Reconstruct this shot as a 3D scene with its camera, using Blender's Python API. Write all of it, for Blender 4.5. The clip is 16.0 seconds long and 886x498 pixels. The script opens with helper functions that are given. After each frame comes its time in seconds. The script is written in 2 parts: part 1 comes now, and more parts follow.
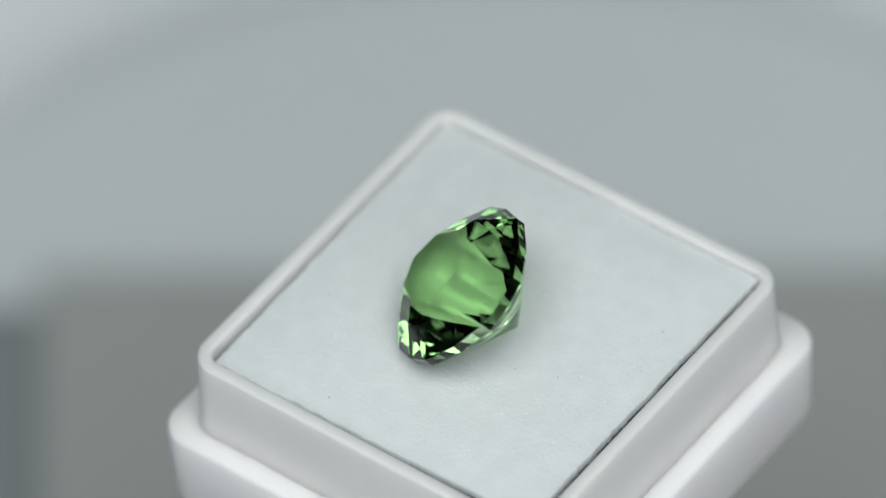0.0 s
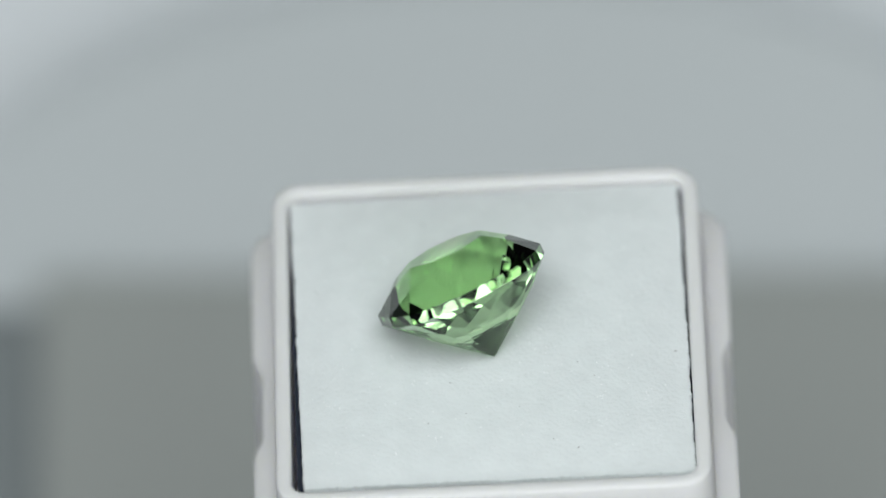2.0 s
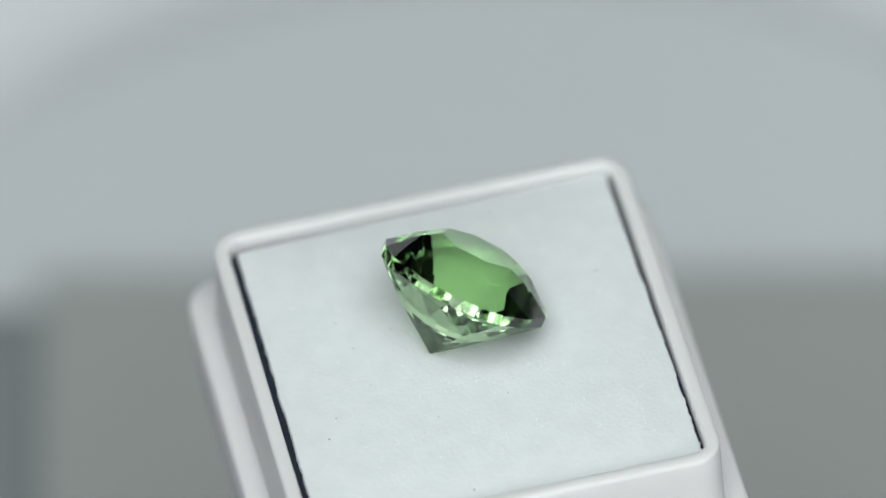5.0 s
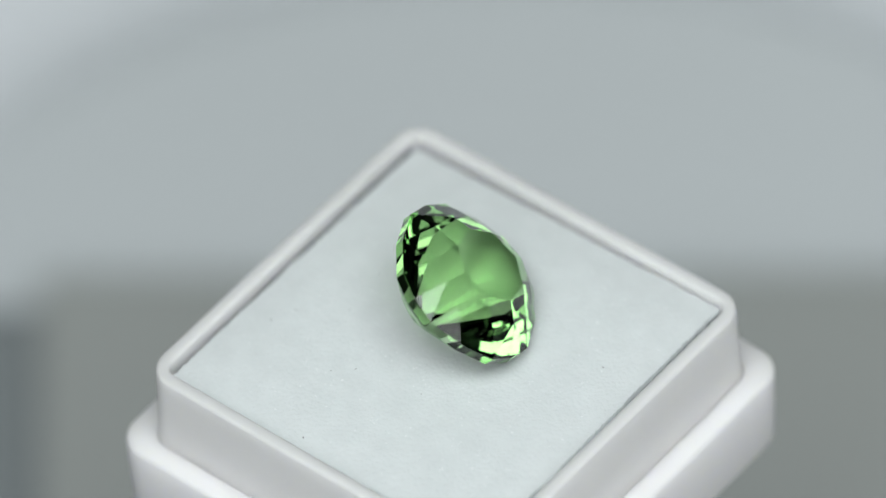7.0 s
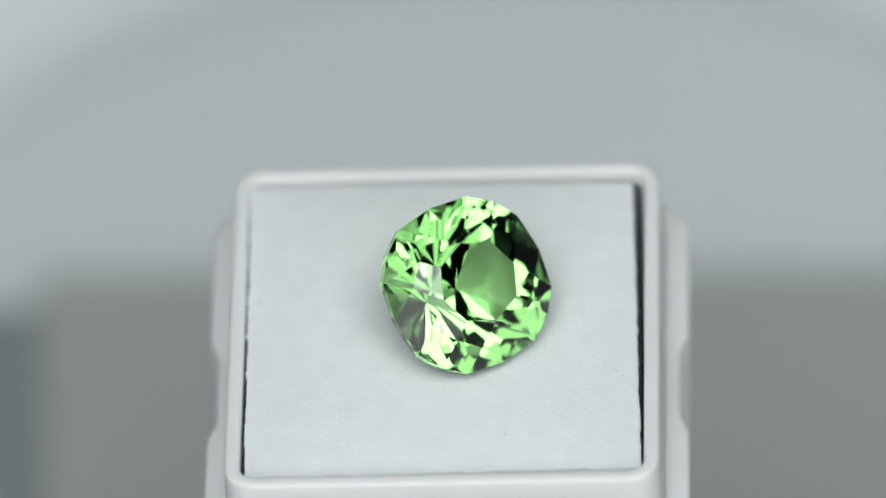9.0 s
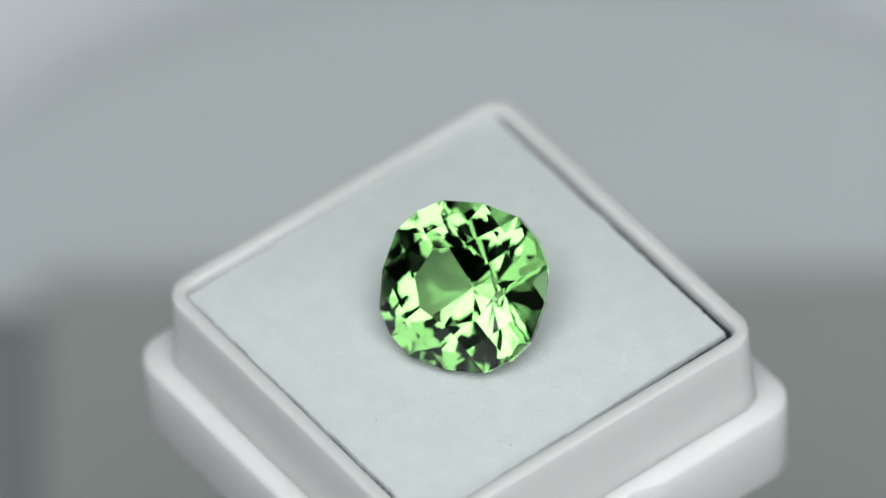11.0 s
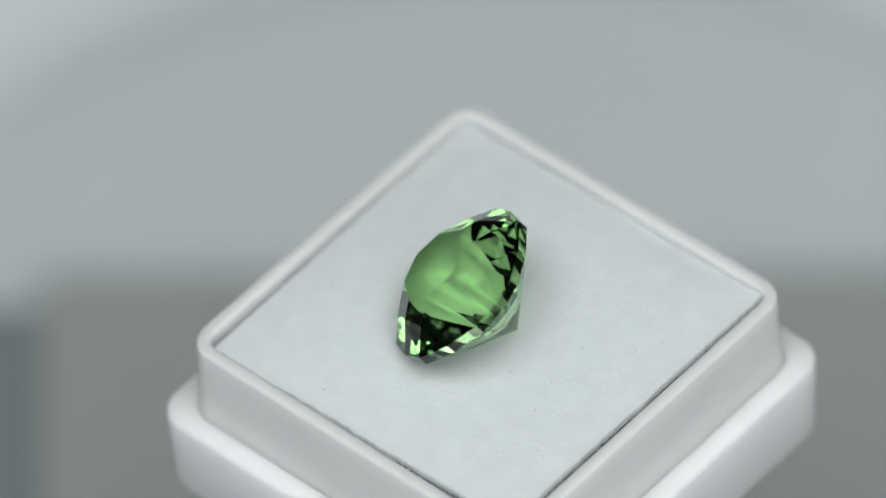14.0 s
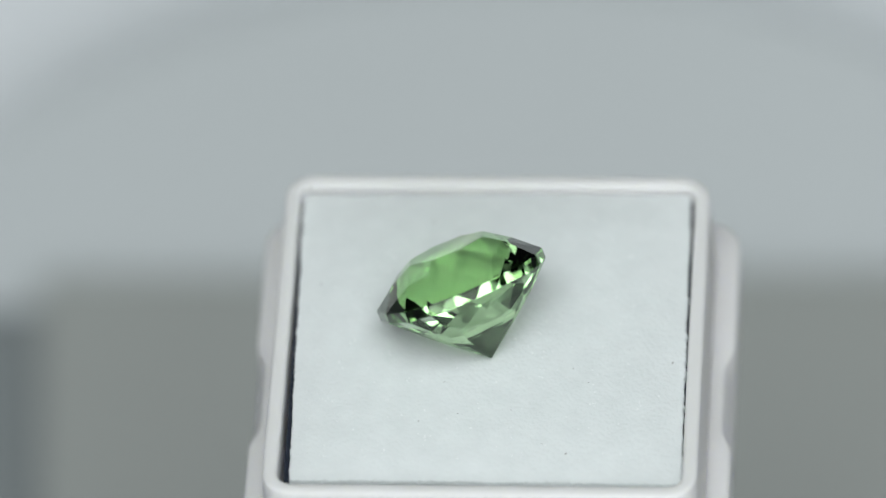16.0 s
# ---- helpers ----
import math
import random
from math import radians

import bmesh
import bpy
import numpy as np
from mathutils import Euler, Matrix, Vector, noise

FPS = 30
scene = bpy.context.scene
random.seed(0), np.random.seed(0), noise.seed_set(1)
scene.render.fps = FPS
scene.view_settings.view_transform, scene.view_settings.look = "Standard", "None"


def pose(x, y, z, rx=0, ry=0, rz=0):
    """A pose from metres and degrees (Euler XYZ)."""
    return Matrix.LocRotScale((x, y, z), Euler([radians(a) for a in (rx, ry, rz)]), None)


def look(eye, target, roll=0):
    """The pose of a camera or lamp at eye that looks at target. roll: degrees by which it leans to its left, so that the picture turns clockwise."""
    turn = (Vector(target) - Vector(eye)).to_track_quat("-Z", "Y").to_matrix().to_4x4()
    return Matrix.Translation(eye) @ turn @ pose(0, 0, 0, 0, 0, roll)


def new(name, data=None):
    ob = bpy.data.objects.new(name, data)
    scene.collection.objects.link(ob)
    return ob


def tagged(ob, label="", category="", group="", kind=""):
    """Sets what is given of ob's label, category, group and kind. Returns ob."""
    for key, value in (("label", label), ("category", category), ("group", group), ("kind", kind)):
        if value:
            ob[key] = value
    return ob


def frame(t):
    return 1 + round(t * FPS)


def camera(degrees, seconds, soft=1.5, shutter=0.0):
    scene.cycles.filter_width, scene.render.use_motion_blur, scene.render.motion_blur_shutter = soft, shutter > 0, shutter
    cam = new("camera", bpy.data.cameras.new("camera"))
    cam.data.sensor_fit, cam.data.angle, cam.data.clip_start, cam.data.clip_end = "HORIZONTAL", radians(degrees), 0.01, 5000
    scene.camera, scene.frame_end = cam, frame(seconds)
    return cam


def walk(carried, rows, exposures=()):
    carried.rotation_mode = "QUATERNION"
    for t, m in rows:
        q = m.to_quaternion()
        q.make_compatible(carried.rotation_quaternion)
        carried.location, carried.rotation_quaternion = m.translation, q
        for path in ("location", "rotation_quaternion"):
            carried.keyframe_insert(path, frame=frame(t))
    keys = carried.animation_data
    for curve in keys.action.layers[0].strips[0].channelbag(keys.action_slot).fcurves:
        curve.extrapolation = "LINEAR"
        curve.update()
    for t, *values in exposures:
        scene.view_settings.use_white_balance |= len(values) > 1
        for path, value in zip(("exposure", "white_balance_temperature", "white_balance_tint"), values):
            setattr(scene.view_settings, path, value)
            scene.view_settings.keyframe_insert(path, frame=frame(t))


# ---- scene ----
SECONDS = 16.0
PERIOD = 13.834            # seconds for one turn of the turntable
MM = 0.001

# ---- camera: stands still on a tripod, long macro lens ----
cam = camera(5.1454, SECONDS, soft=1.4)
ELEV, DIST = radians(47.477), 0.8445
AIM = (-0.001545, 0.0, 0.010068)
EYE = (AIM[0], AIM[1] - DIST * math.cos(ELEV), AIM[2] + DIST * math.sin(ELEV))
VIEW = look(EYE, AIM, -4.004)
EXPOSURE = [(0.0, -0.08), (1.0, -0.09), (1.5, -0.07), (2.0, 0.0), (2.5, 0.05), (3.5, 0.06), (4.2, 0.07), (6.3, 0.03), (7.5, 0.03), (8.5, -0.02),
            (9.0, 0.0), (11.3, -0.14), (12.0, -0.16), (13.0, -0.09), (14.5, -0.08), (15.3, -0.04), (16.0, 0.03)]
walk(cam, [(0.0, VIEW), (SECONDS, VIEW)], EXPOSURE)
cam.data.dof.use_dof = True
cam.data.dof.focus_distance = 0.846
cam.data.dof.aperture_fstop = 11.0

# ---- light: a wide softbox just above the lens, a dimmer one below it, in a dark room ----
world = bpy.data.worlds.new("world")
world.use_nodes = True
scene.world = world
world.node_tree.nodes["Background"].inputs[0].default_value = (0.80, 0.90, 1.0, 1)
world.node_tree.nodes["Background"].inputs[1].default_value = 0.15


def area(name, up, side, w, h, power, colour):
    # up, side: degrees above the lens and to its right, as seen from the stone
    d = bpy.data.lights.new(name, "AREA")
    d.shape, d.size, d.size_y, d.energy, d.color = "RECTANGLE", w, h, power, colour
    ob = new(name, d)
    a, b, reach = ELEV + radians(up), radians(side), 0.80
    ob.matrix_world = look((reach * math.sin(b), -reach * math.cos(b) * math.cos(a), reach * math.cos(b) * math.sin(a)), (0, 0, 0))
    return ob


area("softbox_light", 20.0, 0.0, 0.74, 0.46, 5.7, (0.92, 0.985, 0.99))
area("lower_softbox_light", -25.0, 3.0, 1.30, 0.40, 3.4, (0.95, 0.97, 1.0))


# ---- materials ----
def material(name, colour, rough=0.5, vary=0.06, scale=60.0, bump=0.0, bump_scale=400.0, **extra):
    m = bpy.data.materials.new(name)
    m.use_nodes = True
    nt = m.node_tree
    n, l = nt.nodes, nt.links
    b = n["Principled BSDF"]
    tc = n.new("ShaderNodeTexCoord")
    n1 = n.new("ShaderNodeTexNoise")
    n1.inputs["Scale"].default_value, n1.inputs["Detail"].default_value = scale, 6
    n2 = n.new("ShaderNodeTexNoise")
    n2.inputs["Scale"].default_value, n2.inputs["Detail"].default_value = bump_scale, 4
    l.new(tc.outputs["Object"], n1.inputs["Vector"])
    l.new(tc.outputs["Object"], n2.inputs["Vector"])
    ramp = n.new("ShaderNodeValToRGB")
    ramp.color_ramp.elements[0].position, ramp.color_ramp.elements[1].position = 0.3, 0.7
    ramp.color_ramp.elements[0].color = (*[c * (1 - vary) for c in colour], 1)
    ramp.color_ramp.elements[1].color = (*[min(1, c * (1 + vary)) for c in colour], 1)
    l.new(n1.outputs["Fac"], ramp.inputs["Fac"])
    l.new(ramp.outputs["Color"], b.inputs["Base Color"])
    b.inputs["Roughness"].default_value = rough
    if bump:
        bp = n.new("ShaderNodeBump")
        bp.inputs["Strength"].default_value, bp.inputs["Distance"].default_value = bump, 0.0002
        l.new(n2.outputs["Fac"], bp.inputs["Height"])
        l.new(bp.outputs["Normal"], b.inputs["Normal"])
    for k, v in extra.items():
        b.inputs[k.replace("_", " ")].default_value = v
    return m


PLASTIC = material("white_plastic", (0.92, 0.895, 0.915), 0.58, 0.015, 120, 0.05, 900, Specular_IOR_Level=0.35, Subsurface_Weight=0.8, Subsurface_Radius=(0.004, 0.004, 0.0045), Subsurface_Scale=1.0)
FOAM = material("white_foam", (0.782, 0.826, 0.824), 0.9, 0.03, 420, 0.45, 2600, Subsurface_Weight=0.4, Subsurface_Radius=(0.002, 0.0021, 0.0021), Subsurface_Scale=1.0)
BLACK_FOAM = material("black_foam", (0.013, 0.018, 0.032), 0.95, 0.2, 900, 0.4, 2500)
BOARD = material("grey_board", (0.348, 0.362, 0.347), 0.7, 0.05, 12, 0.1, 300)
DESK = material("blue_grey_desk", (0.235, 0.257, 0.262), 0.6, 0.06, 8, 0.1, 200)
SHEET = material("pale_sheet", (0.53, 0.562, 0.572), 0.8, 0.03, 6, 0.05, 200)
WALL = material("pale_panel", (0.69, 0.715, 0.735), 0.85, 0.03, 3, 0.05, 100)
ROOM = material("room_wall", (0.035, 0.036, 0.038), 0.9, 0.04, 2, 0.1, 60)
DUST = material("dark_dust", (0.16, 0.14, 0.14), 0.9, 0.2, 900)
LINT = material("white_lint", (0.92, 0.95, 0.95), 0.9, 0.03, 900)
METAL = material("grey_post", (0.3, 0.3, 0.31), 0.4, 0.03, 50)


IOR = 1.63


def gem_material(name, through_colour, inner_colour):
    # clear polished stone: tinted refraction, gloss by Fresnel
    m = bpy.data.materials.new(name)
    m.use_nodes = True
    n, l = m.node_tree.nodes, m.node_tree.links
    n.remove(n["Principled BSDF"])
    refraction = n.new("ShaderNodeBsdfRefraction")
    refraction.inputs["Color"].default_value = (*through_colour, 1)
    refraction.inputs["Roughness"].default_value = 0.0
    refraction.inputs["IOR"].default_value = IOR
    gloss = n.new("ShaderNodeBsdfGlossy")
    gloss.inputs["Color"].default_value = (*inner_colour, 1)
    gloss.inputs["Roughness"].default_value = 0.0
    fresnel = n.new("ShaderNodeFresnel")
    fresnel.inputs["IOR"].default_value = IOR
    mix = n.new("ShaderNodeMixShader")
    l.new(fresnel.outputs[0], mix.inputs[0])
    l.new(refraction.outputs[0], mix.inputs[1])
    l.new(gloss.outputs[0], mix.inputs[2])
    l.new(mix.outputs[0], n["Material Output"].inputs["Surface"])
    return m


GEM = gem_material("green_gem", (0.70, 0.90, 0.60), (0.96, 0.98, 0.95))
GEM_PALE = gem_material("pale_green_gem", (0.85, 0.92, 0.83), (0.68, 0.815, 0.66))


# ---- mesh helpers ----
def part(name, bm, material, parent=None, label=""):
    me = bpy.data.meshes.new(name)
    bm.normal_update()
    bm.to_mesh(me)
    bm.free()
    me.materials.append(material)
    ob = new(name, me)
    if parent is not None:
        ob.parent = parent
    if label:
        tagged(ob, label)
    return ob


def empty(name, label, category, **kw):
    ob = new(name)
    ob.empty_display_size = 0.005
    return tagged(ob, label, category, **kw)


def rounded_square(half, radius, z, steps=8, cx=0.0, cy=0.0, half_y=None):
    hy = half if half_y is None else half_y
    pts = []
    for k, (sx, sy) in enumerate(((1, 1), (-1, 1), (-1, -1), (1, -1))):
        for i in range(steps + 1):
            a = math.pi / 2 * (k + i / steps)
            pts.append((cx + sx * (half - radius) + radius * math.cos(a), cy + sy * (hy - radius) + radius * math.sin(a), z))
    return pts


def loft(loops, close_start=True, close_end=True):
    bm = bmesh.new()
    vs = [[bm.verts.new(p) for p in lp] for lp in loops]
    n = len(loops[0])
    for a, b in zip(vs, vs[1:]):
        for i in range(n):
            bm.faces.new((a[i], a[(i + 1) % n], b[(i + 1) % n], b[i]))
    if close_start:
        bm.faces.new(vs[0][::-1])
    if close_end:
        bm.faces.new(vs[-1])
    bmesh.ops.recalc_face_normals(bm, faces=bm.faces)
    return bm


def smooth(ob, angle=35):
    for p in ob.data.polygons:
        p.use_smooth = True
    ob.data.set_sharp_from_angle(angle=radians(angle))
    return ob


def slab(x0, x1, y0, y1, z0, z1, bevel=0.0):
    bm = bmesh.new()
    bmesh.ops.create_cube(bm, size=1.0, matrix=Matrix.Translation(((x0 + x1) / 2, (y0 + y1) / 2, (z0 + z1) / 2)) @ Matrix.Diagonal((x1 - x0, y1 - y0, z1 - z0, 1)))
    if bevel:
        bmesh.ops.bevel(bm, geom=bm.edges[:], offset=bevel, segments=3, affect="EDGES")
    return bm


# ---- setting ----
FLOOR_Z = -0.10
desk = tagged(part("desk", slab(-1.2, 1.2, -1.2, 1.2, FLOOR_Z - 0.03, FLOOR_Z - 0.006), DESK), "dark blue-grey desk top under the set", "desk", kind="structure")


def prism(points, z0, z1):
    return loft([[(x, y, z0) for x, y in points], [(x, y, z1) for x, y in points]])


tagged(part("floor", prism([(-0.055, -0.45), (0.40, -0.45), (0.40, 0.0618), (-0.0422, 0.1007)], FLOOR_Z - 0.006, FLOOR_Z), BOARD), "matte grey board under the turntable", "board", kind="structure")


def backdrop():
    # leaning sheet with an arched top edge
    bm = bmesh.new()
    front, back = [], []
    lean = radians(58)
    n = 64
    a0 = math.asin(17.3 / 51.0)
    for i in range(n + 1):
        a = a0 + (math.pi - 2 * a0) * i / n
        u, v = 0.072 * math.cos(a) + 0.0067, 0.051 * math.sin(a) - 0.0173
        for lst, off in ((front, 0.0), (back, 0.002)):
            lst.append(bm.verts.new((u, v * math.cos(lean) + off * math.sin(lean), v * math.sin(lean) - off * math.cos(lean))))
    bm.faces.new(front[::-1])
    bm.faces.new(back)
    for i in range(n):
        bm.faces.new((front[i], front[i + 1], back[i + 1], back[i]))
    bm.faces.new((front[-1], front[0], back[0], back[-1]))
    bmesh.ops.recalc_face_normals(bm, faces=bm.faces)
    bm.transform(pose(-0.0017, 0.0975, FLOOR_Z - 0.005, 0, 0, -5.03))
    return tagged(part("backdrop", bm, SHEET), "pale grey arched backdrop sheet behind the set", "backdrop", kind="structure")


backdrop()
panel = slab(-0.15, 0.15, 0.0, 0.004, 0.0, 0.17)
panel.transform(pose(0.0, 0.114, FLOOR_Z - 0.004, -38, 0, -2))
tagged(part("wall_back", panel, WALL), "pale leaning panel behind the backdrop sheet", "panel", kind="structure")
tagged(part("wall_north", slab(-1.23, 1.23, 1.2, 1.23, -0.9, 1.6), ROOM), "plain grey room wall", "wall", kind="structure")
tagged(part("wall_south", slab(-1.23, 1.23, -1.23, -1.2, -0.9, 1.6), ROOM), "plain grey room wall", "wall", kind="structure")
tagged(part("wall_west", slab(-1.23, -1.2, -1.2, 1.2, -0.9, 1.6), ROOM), "plain grey room wall", "wall", kind="structure")
tagged(part("wall_east", slab(1.2, 1.23, -1.2, 1.2, -0.9, 1.6), ROOM), "plain grey room wall", "wall", kind="structure")
tagged(part("ceiling", slab(-1.23, 1.23, -1.23, 1.23, 1.6, 1.63), ROOM), "plain grey ceiling", "ceiling", kind="structure")

# ---- the gem box on its turntable ----
BOX_PLACE = Matrix.Translation((1.757 * MM, 1.066 * MM, 0)) @ Matrix.Rotation(radians(50.39), 4, "Z")
RIM_Z, LEDGE_Z, FOOT_Z = -0.06 * MM, -8.4 * MM, -17.8 * MM
HALF_IN, HALF_OUT, HALF_BASE = 17.3 * MM, 18.6 * MM, 20.96 * MM


def notched(half, radius, z, depth, width, soft):
    # rounded square with a shallow finger notch in the middle of two opposite sides
    pts = rounded_square(half, radius, z)
    out = []
    for i, p in enumerate(pts):
        out.append(p)
        q = pts[(i + 1) % len(pts)]
        if abs(p[0] - q[0]) < 1e-7 and abs(p[1] - q[1]) > half:
            s = 1 if p[0] > 0 else -1
            d = 1 if q[1] > p[1] else -1
            for i in range(19):
                u = -1 + 2 * i / 18
                f = min(1.0, max(0.0, (1 - abs(u)) * (width + soft) / soft))
                out.append((p[0] - s * depth * f * f * (3 - 2 * f), d * u * (width + soft), z))
    return out


def gem_box():
    box = empty("gem_box", "white plastic square gem box without its lid", "box")
    r = 2.6 * MM
    loops = [rounded_square(HALF_OUT + 0.0004, r, LEDGE_Z - 0.0005)]
    loops += [rounded_square(HALF_OUT + 0.0002, r, LEDGE_Z + 0.7 * MM)]
    e = 0.32 * MM
    for i in range(5):
        a = math.pi / 2 * i / 4
        loops.append(rounded_square(HALF_OUT - e + e * math.cos(a), r - e + e * math.cos(a), RIM_Z - e + e * math.sin(a)))
    e2 = 0.3 * MM
    for i in range(4):
        a = math.pi / 2 * i / 3
        loops.append(rounded_square(HALF_IN + e2 - e2 * math.sin(a), 1.2 * MM + e2 - e2 * math.sin(a), RIM_Z - e2 + e2 * math.cos(a)))
    loops.append(rounded_square(HALF_IN, 1.2 * MM, -10 * MM))
    wall = smooth(part("inner_tray", loft(loops, True, True), PLASTIC, box))
    e = 0.38 * MM
    rb = 3.0 * MM
    cut = LEDGE_Z - 3.4 * MM
    # base with its ledge; a finger notch in the upper part of two sides
    notch, plain = (0.8 * MM, 3.4 * MM, 2.6 * MM), (0.0, 3.4 * MM, 2.6 * MM)
    loops = [notched(HALF_BASE - 1.6 * MM, rb - 1.0 * MM, FOOT_Z, *plain)]
    for i in range(4):
        a = math.pi / 2 * i / 3
        loops.append(notched(HALF_BASE - 1.6 * MM + 1.4 * MM * math.sin(a), rb - 0.2 * MM, FOOT_Z + 0.3 * MM + 0.9 * MM * (1 - math.cos(a)), *plain))
    loops.append(notched(HALF_BASE - 0.03 * MM, rb, cut, *plain))
    for i in range(5):
        a = math.pi / 2 * i / 4
        loops.append(notched(HALF_BASE - e + e * math.cos(a), rb - e + e * math.cos(a), LEDGE_Z - e + e * math.sin(a), *notch))
    loops.append(notched(HALF_OUT + 1.25 * MM, r, LEDGE_Z, *notch))
    base = smooth(part("base_tray", loft(loops), PLASTIC, box, "wider base with a ledge and two finger notches"))
    for ob in (wall, base):
        ob.data.transform(BOX_PLACE)
    return box


def pad_height(x, y):
    # slightly swollen in the middle
    u, v = min(1.0, abs(x) / (16.9 * MM)), min(1.0, abs(y) / (16.9 * MM))
    return -0.10 * MM - 0.62 * MM * (1 - (1 - u ** 5) * (1 - v ** 5))


def foam_pad():
    pad = empty("foam_pad", "square foam insert, white face over black foam", "foam pad")
    h = 16.80 * MM
    place = BOX_PLACE @ Matrix.Translation((0.14 * MM, 0, 0)) @ Matrix.Rotation(radians(0.55), 4, "Z")
    rnd = random.Random(4)
    n = 220
    ring = []
    for k in range(4):
        for i in range(n):
            u = -1 + 2 * i / n
            w = 1 + (noise.noise((k * 9 + u * 5, 1.3, 0)) * 0.006 + noise.noise((k * 9 + u * 40, 5.3, 0)) * 0.005 + noise.noise((k * 9 + u * 110, 2.3, 0)) * 0.005 + rnd.uniform(-1, 1) * 0.0028)
            x, y = [(u, -1 * w), (w, u), (-u, w), (-w, -u)][k]
            if y < 0:
                y *= 1 - 0.026 * (1 - x) / 2
            if x < 0:
                x *= 1.012 - 0.026 * (1 - y) / 2
            else:
                x *= 1.008
            ring.append((x, y))
    loops = [[(x * h, y * h, -1.40 * MM) for x, y in ring], [(x * h, y * h, pad_height(h, 0) - 0.12 * MM) for x, y in ring]]
    for f in (0.996, 0.985, 0.97, 0.94, 0.9, 0.85, 0.78, 0.7, 0.6, 0.4, 0.15):
        loops.append([(x * h * f, y * h * f, pad_height(x * h * f, y * h * f)) for x, y in ring])
    face = smooth(part("white_face", loft(loops), FOAM, pad), 50)
    under = part("black_backing", loft([rounded_square(17.1 * MM, 0.9 * MM, -9.8 * MM), rounded_square(17.1 * MM, 0.9 * MM, -1.41 * MM)]), BLACK_FOAM, pad, "black foam underside")
    specks = bmesh.new()
    spots = [(7.3, -13.6, 0.10), (-14.9, 5.8, 0.09), (-5.5, -10.2, 0.07), (5.2, -12.5, 0.07), (-3.5, -5.7, 0.07), (-2.2, -9.3, 0.07), (7.5, -4.0, 0.07), (16.0, -2.9, 0.11), (6.4, 2.4, 0.06), (-5.4, 13.0, 0.08), (2.4, -8.8, 0.06), (8.9, -5.6, 0.06)]
    for x, y, size in spots:
        z = pad_height(x * MM, y * MM) + 0.03 * MM
        bmesh.ops.create_icosphere(specks, subdivisions=1, radius=0.75 * size * MM, matrix=Matrix.Translation((x * MM, y * MM, z)) @ Matrix.Rotation(x, 4, "Z") @ Matrix.Diagonal((1.3, 0.8, 0.5, 1)))
    dust = part("dust_specks", specks, DUST, pad, "dark dust specks")
    dust.data.transform(BOX_PLACE)
    lint = bmesh.new()
    for i in range(420):
        if i % 3:
            x, y = rnd.uniform(-15.5, 15.5), rnd.uniform(-15.5, 15.5)
        elif i % 4 == 0:
            x0, y0 = rnd.uniform(-14, 14), rnd.uniform(-14, 14)
            x, y = x0, y0
        else:
            x, y = x0 + rnd.gauss(0, 0.35), y0 + rnd.gauss(0, 0.35)
        z = pad_height(x * MM, y * MM) + 0.015 * MM
        r = rnd.uniform(0.025, 0.09)
        bmesh.ops.create_icosphere(lint, subdivisions=1, radius=r * MM, matrix=Matrix.Translation((x * MM, y * MM, z)) @ Matrix.Rotation(rnd.uniform(0, 6), 4, "Z") @ Matrix.Diagonal((rnd.uniform(0.8, 1.5), 0.8, 0.5, 1)))
    part("lint", lint, LINT, pad, "fine white lint").data.transform(BOX_PLACE)
    for ob in (face, under):
        ob.data.transform(place)
    return pad


def gem_ring(bm, R, items, z, m):
    # four-fold ring of vertices: angle in degrees, radius, and height where the items give one
    out = []
    for k in range(4):
        for a, r, *h in items:
            t = radians(90 * k + a)
            out.append(bm.verts.new(m @ Vector((r * R * math.cos(t), r * R * math.sin(t), (h[0] if h else z) * R))))
    return out


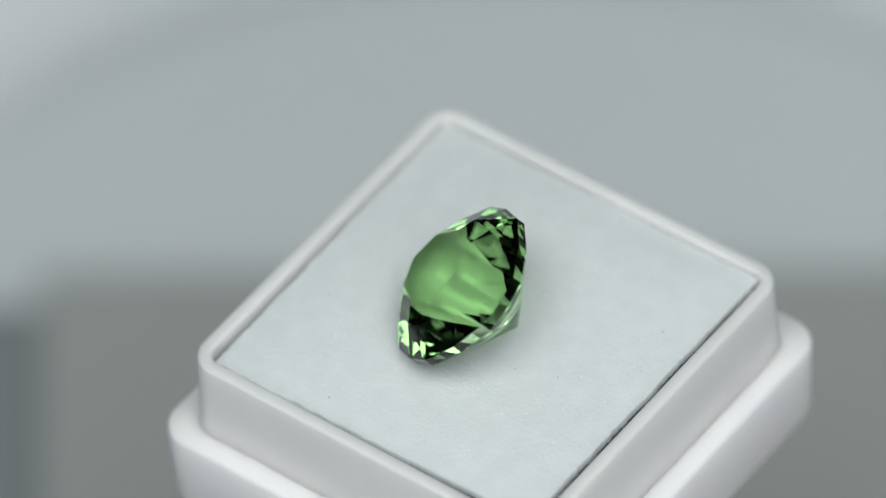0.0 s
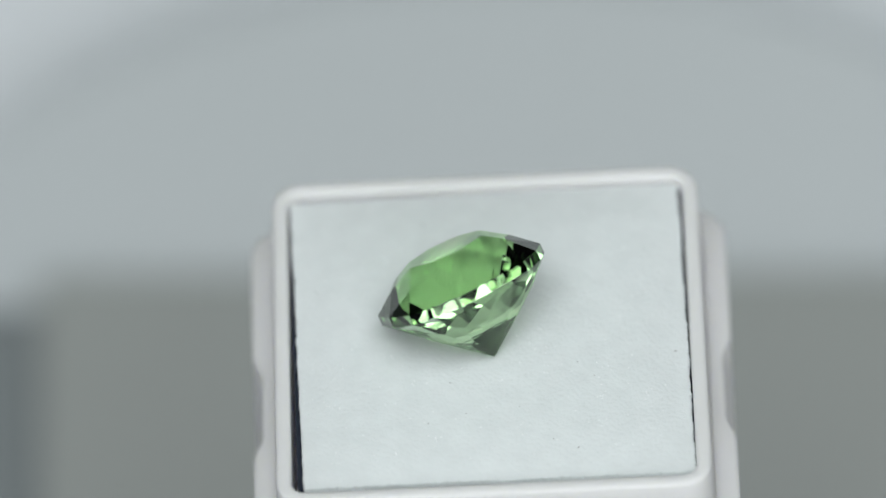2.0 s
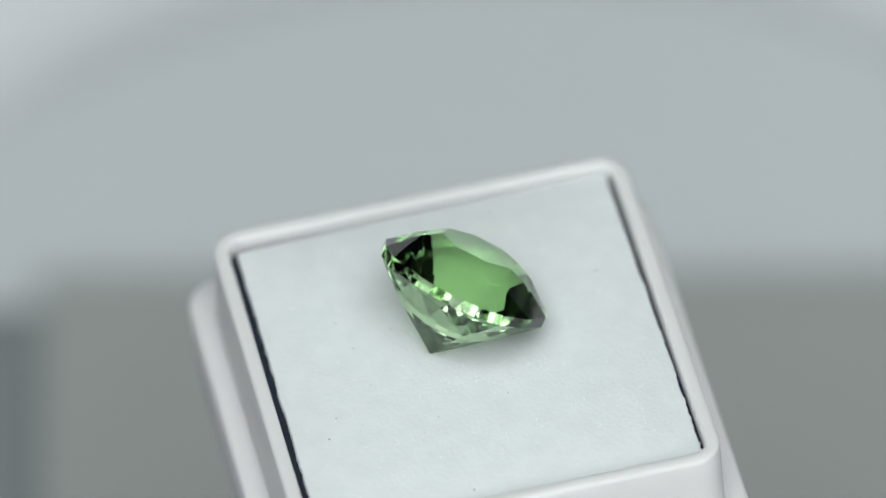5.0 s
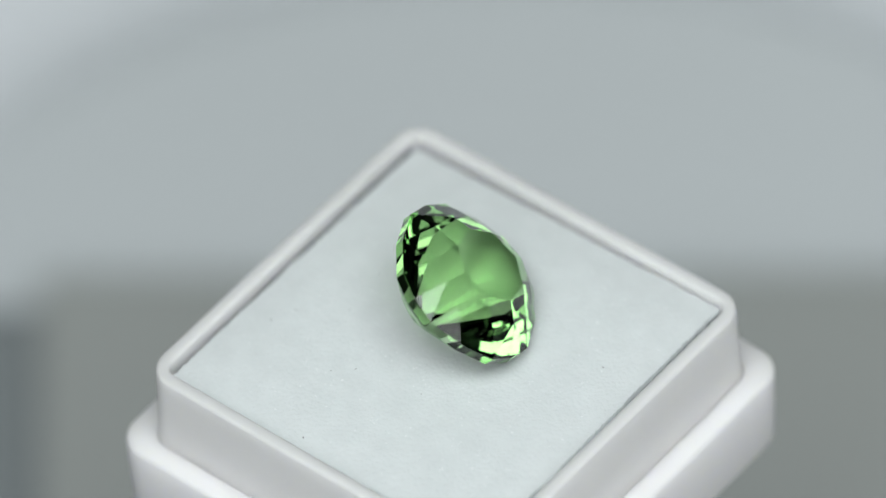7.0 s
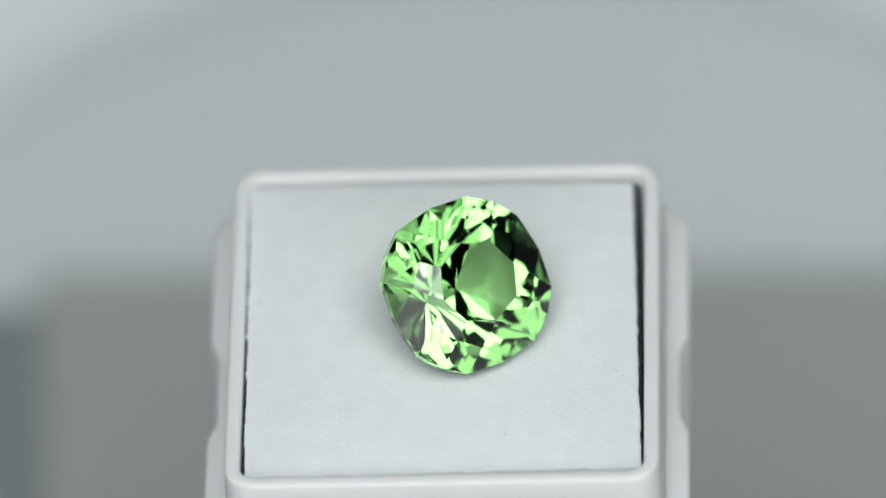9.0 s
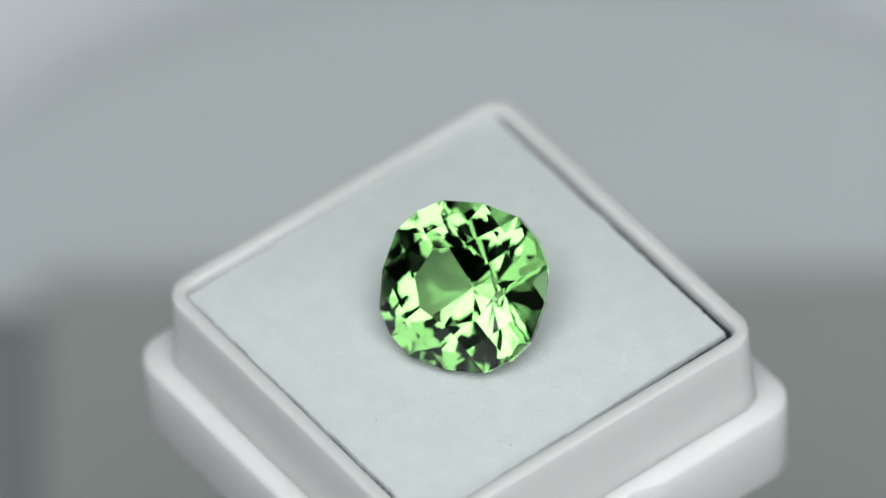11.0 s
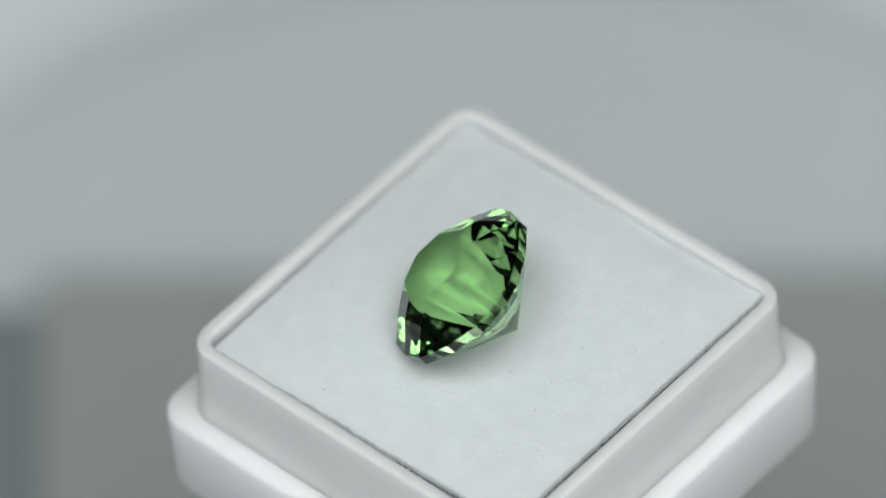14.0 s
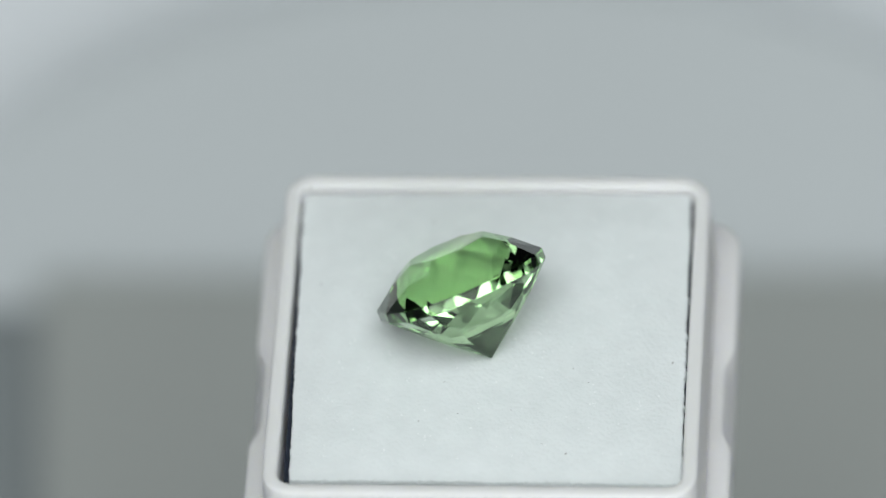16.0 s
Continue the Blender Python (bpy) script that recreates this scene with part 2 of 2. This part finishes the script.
def gemstone():
    stone = empty("gemstone", "transparent green faceted round gemstone lying tilted on white foam", "gemstone")
    R = 7.62 * MM
    m = Matrix.Translation((4.418 * MM, -0.584 * MM, 0.12 * MM)) @ Matrix.Rotation(radians(174.14), 4, "Z") @ Matrix.Rotation(radians(41.6), 4, "Y")
    GIRDLE = ((0, 0.963), (26.5, 1.006), (45, 1.005), (63.5, 1.006))
    TABLE_RING = ((0, 0.474), (45, 0.474))
    CROWN_RING = ((20, 0.735, 1.1905), (45, 0.695, 1.244), (70, 0.735, 1.1905))
    z0, z1, zt = 0.854, 0.974, 1.361
    # pavilion: angles of the culet facet and of the tier above it, and the radius at which they meet; girdle facets; fan facets
    MAIN, CORNER, BREAK, FAN = (41.46, 41.41, 0.384), (37.60, 40.89, 0.475), (43.54, 46.42), (15.59, 40.35, 0.592)
    # table
    bm = bmesh.new()
    bm.faces.new(gem_ring(bm, R, TABLE_RING, zt, m))
    part("table_facet", bm, GEM, stone, "large flat table facet")
    # crown: four kites, eight wide upper facets along the table, and slim facets down to the girdle
    bm = bmesh.new()
    g, t, c = gem_ring(bm, R, GIRDLE, z1, m), gem_ring(bm, R, TABLE_RING, zt, m), gem_ring(bm, R, CROWN_RING, zt, m)
    for k in range(4):
        ga = [g[(4 * k + i) % 16] for i in range(5)]
        ta = [t[(2 * k + i) % 8] for i in range(3)]
        ca = [c[(3 * k + i) % 12] for i in range(-1, 3)]
        for f in ((ta[0], ca[0], ga[0], ca[1]), (ta[0], ca[1], ca[2], ta[1]), (ta[1], ca[2], ca[3], ta[2]), (ca[1], ga[0], ga[1]), (ca[1], ga[1], ca[2]),
                  (ca[2], ga[1], ga[2]), (ca[2], ga[2], ga[3]), (ca[2], ga[3], ca[3]), (ca[3], ga[3], ga[4])):
            bm.faces.new(f)
    part("crown", bm, GEM, stone)
    # girdle and pavilion, ground facet by facet from a prism: azimuth, angle, and a point (radius, height) of each facet
    body = loft([[(r * math.cos(radians(90 * k + a)), r * math.sin(radians(90 * k + a)), z) for k in range(4) for a, r in GIRDLE] for z in (-0.3, z1)])
    cuts = []
    for k in range(4):
        cuts += [(90 * k, MAIN[0], 0.0, 0.0), (90 * k + 45, CORNER[0], 0.0, 0.0)]
        cuts += [(90 * k + side * FAN[0], FAN[1], FAN[2], FAN[2] * math.tan(radians(40))) for side in (-1, 1)]
        cuts += [(90 * k, MAIN[1], MAIN[2], MAIN[2] * math.tan(radians(MAIN[0]))), (90 * k + 45, CORNER[1], CORNER[2], CORNER[2] * math.tan(radians(CORNER[0])))]
    for i in range(16):
        (a0, r0), (a1, r1) = (((a + 90 * (j // 4)), r) for j in (i, i + 1) for a, r in (GIRDLE[j % 4],))
        e = Vector((r1 * math.cos(radians(a1)) - r0 * math.cos(radians(a0)), r1 * math.sin(radians(a1)) - r0 * math.sin(radians(a0)), 0))
        phi = math.degrees(math.atan2(-e.x, e.y))
        cuts.append((phi, BREAK[0] if i % 4 in (0, 3) else BREAK[1], r0 * math.cos(radians(a0 - phi)), z0))
    for phi, angle, r, z in cuts:
        al, ph = radians(angle), radians(phi)
        done = bmesh.ops.bisect_plane(body, geom=body.verts[:] + body.edges[:] + body.faces[:], dist=1e-6, plane_co=(r * math.cos(ph), r * math.sin(ph), z),
                                      plane_no=(math.cos(ph) * math.sin(al), math.sin(ph) * math.sin(al), -math.cos(al)), clear_outer=True)
        rim = [g for g in done["geom_cut"] if isinstance(g, bmesh.types.BMEdge)]
        if rim:
            bmesh.ops.contextual_create(body, geom=rim)
    body.normal_update()
    bmesh.ops.recalc_face_normals(body, faces=body.faces[:])
    body.transform(m @ Matrix.Scale(R, 4))
    up = (m.to_3x3() @ Vector((0, 0, 1))).normalized()
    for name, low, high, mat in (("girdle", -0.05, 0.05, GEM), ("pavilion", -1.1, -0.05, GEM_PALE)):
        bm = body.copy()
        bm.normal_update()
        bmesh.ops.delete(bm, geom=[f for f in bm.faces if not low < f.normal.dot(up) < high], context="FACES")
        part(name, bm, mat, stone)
    body.free()
    # normals point out of the stone
    middle = m @ Vector((0, 0, 0.85 * R))
    for ob in stone.children:
        bm = bmesh.new()
        bm.from_mesh(ob.data)
        bm.normal_update()
        bmesh.ops.reverse_faces(bm, faces=[f for f in bm.faces if f.normal.dot(f.calc_center_median() - middle) < 0])
        bm.to_mesh(ob.data)
        bm.free()
    return stone


def turntable():
    post = empty("turntable", "grey metal turntable post under the box", "turntable")
    circle = lambda r, z: [(r * math.cos(2 * math.pi * i / 48), r * math.sin(2 * math.pi * i / 48), z) for i in range(48)]
    part("post", loft([circle(0.011, FLOOR_Z + 0.006), circle(0.011, FOOT_Z)]), METAL, post)
    part("foot", loft([circle(0.014, FLOOR_Z), circle(0.014, FLOOR_Z + 0.006)]), METAL, post)
    return post


BOX, PAD, STONE, TABLE = gem_box(), foam_pad(), gemstone(), turntable()


def motions():
    rows = []
    for i in range(33):
        t = i * 0.5
        rows.append((t, pose(0, 0, 0, 0, 0, -360.0 * t / PERIOD)))
    for thing in (BOX, PAD, STONE, TABLE):
        walk(thing, rows)


motions()
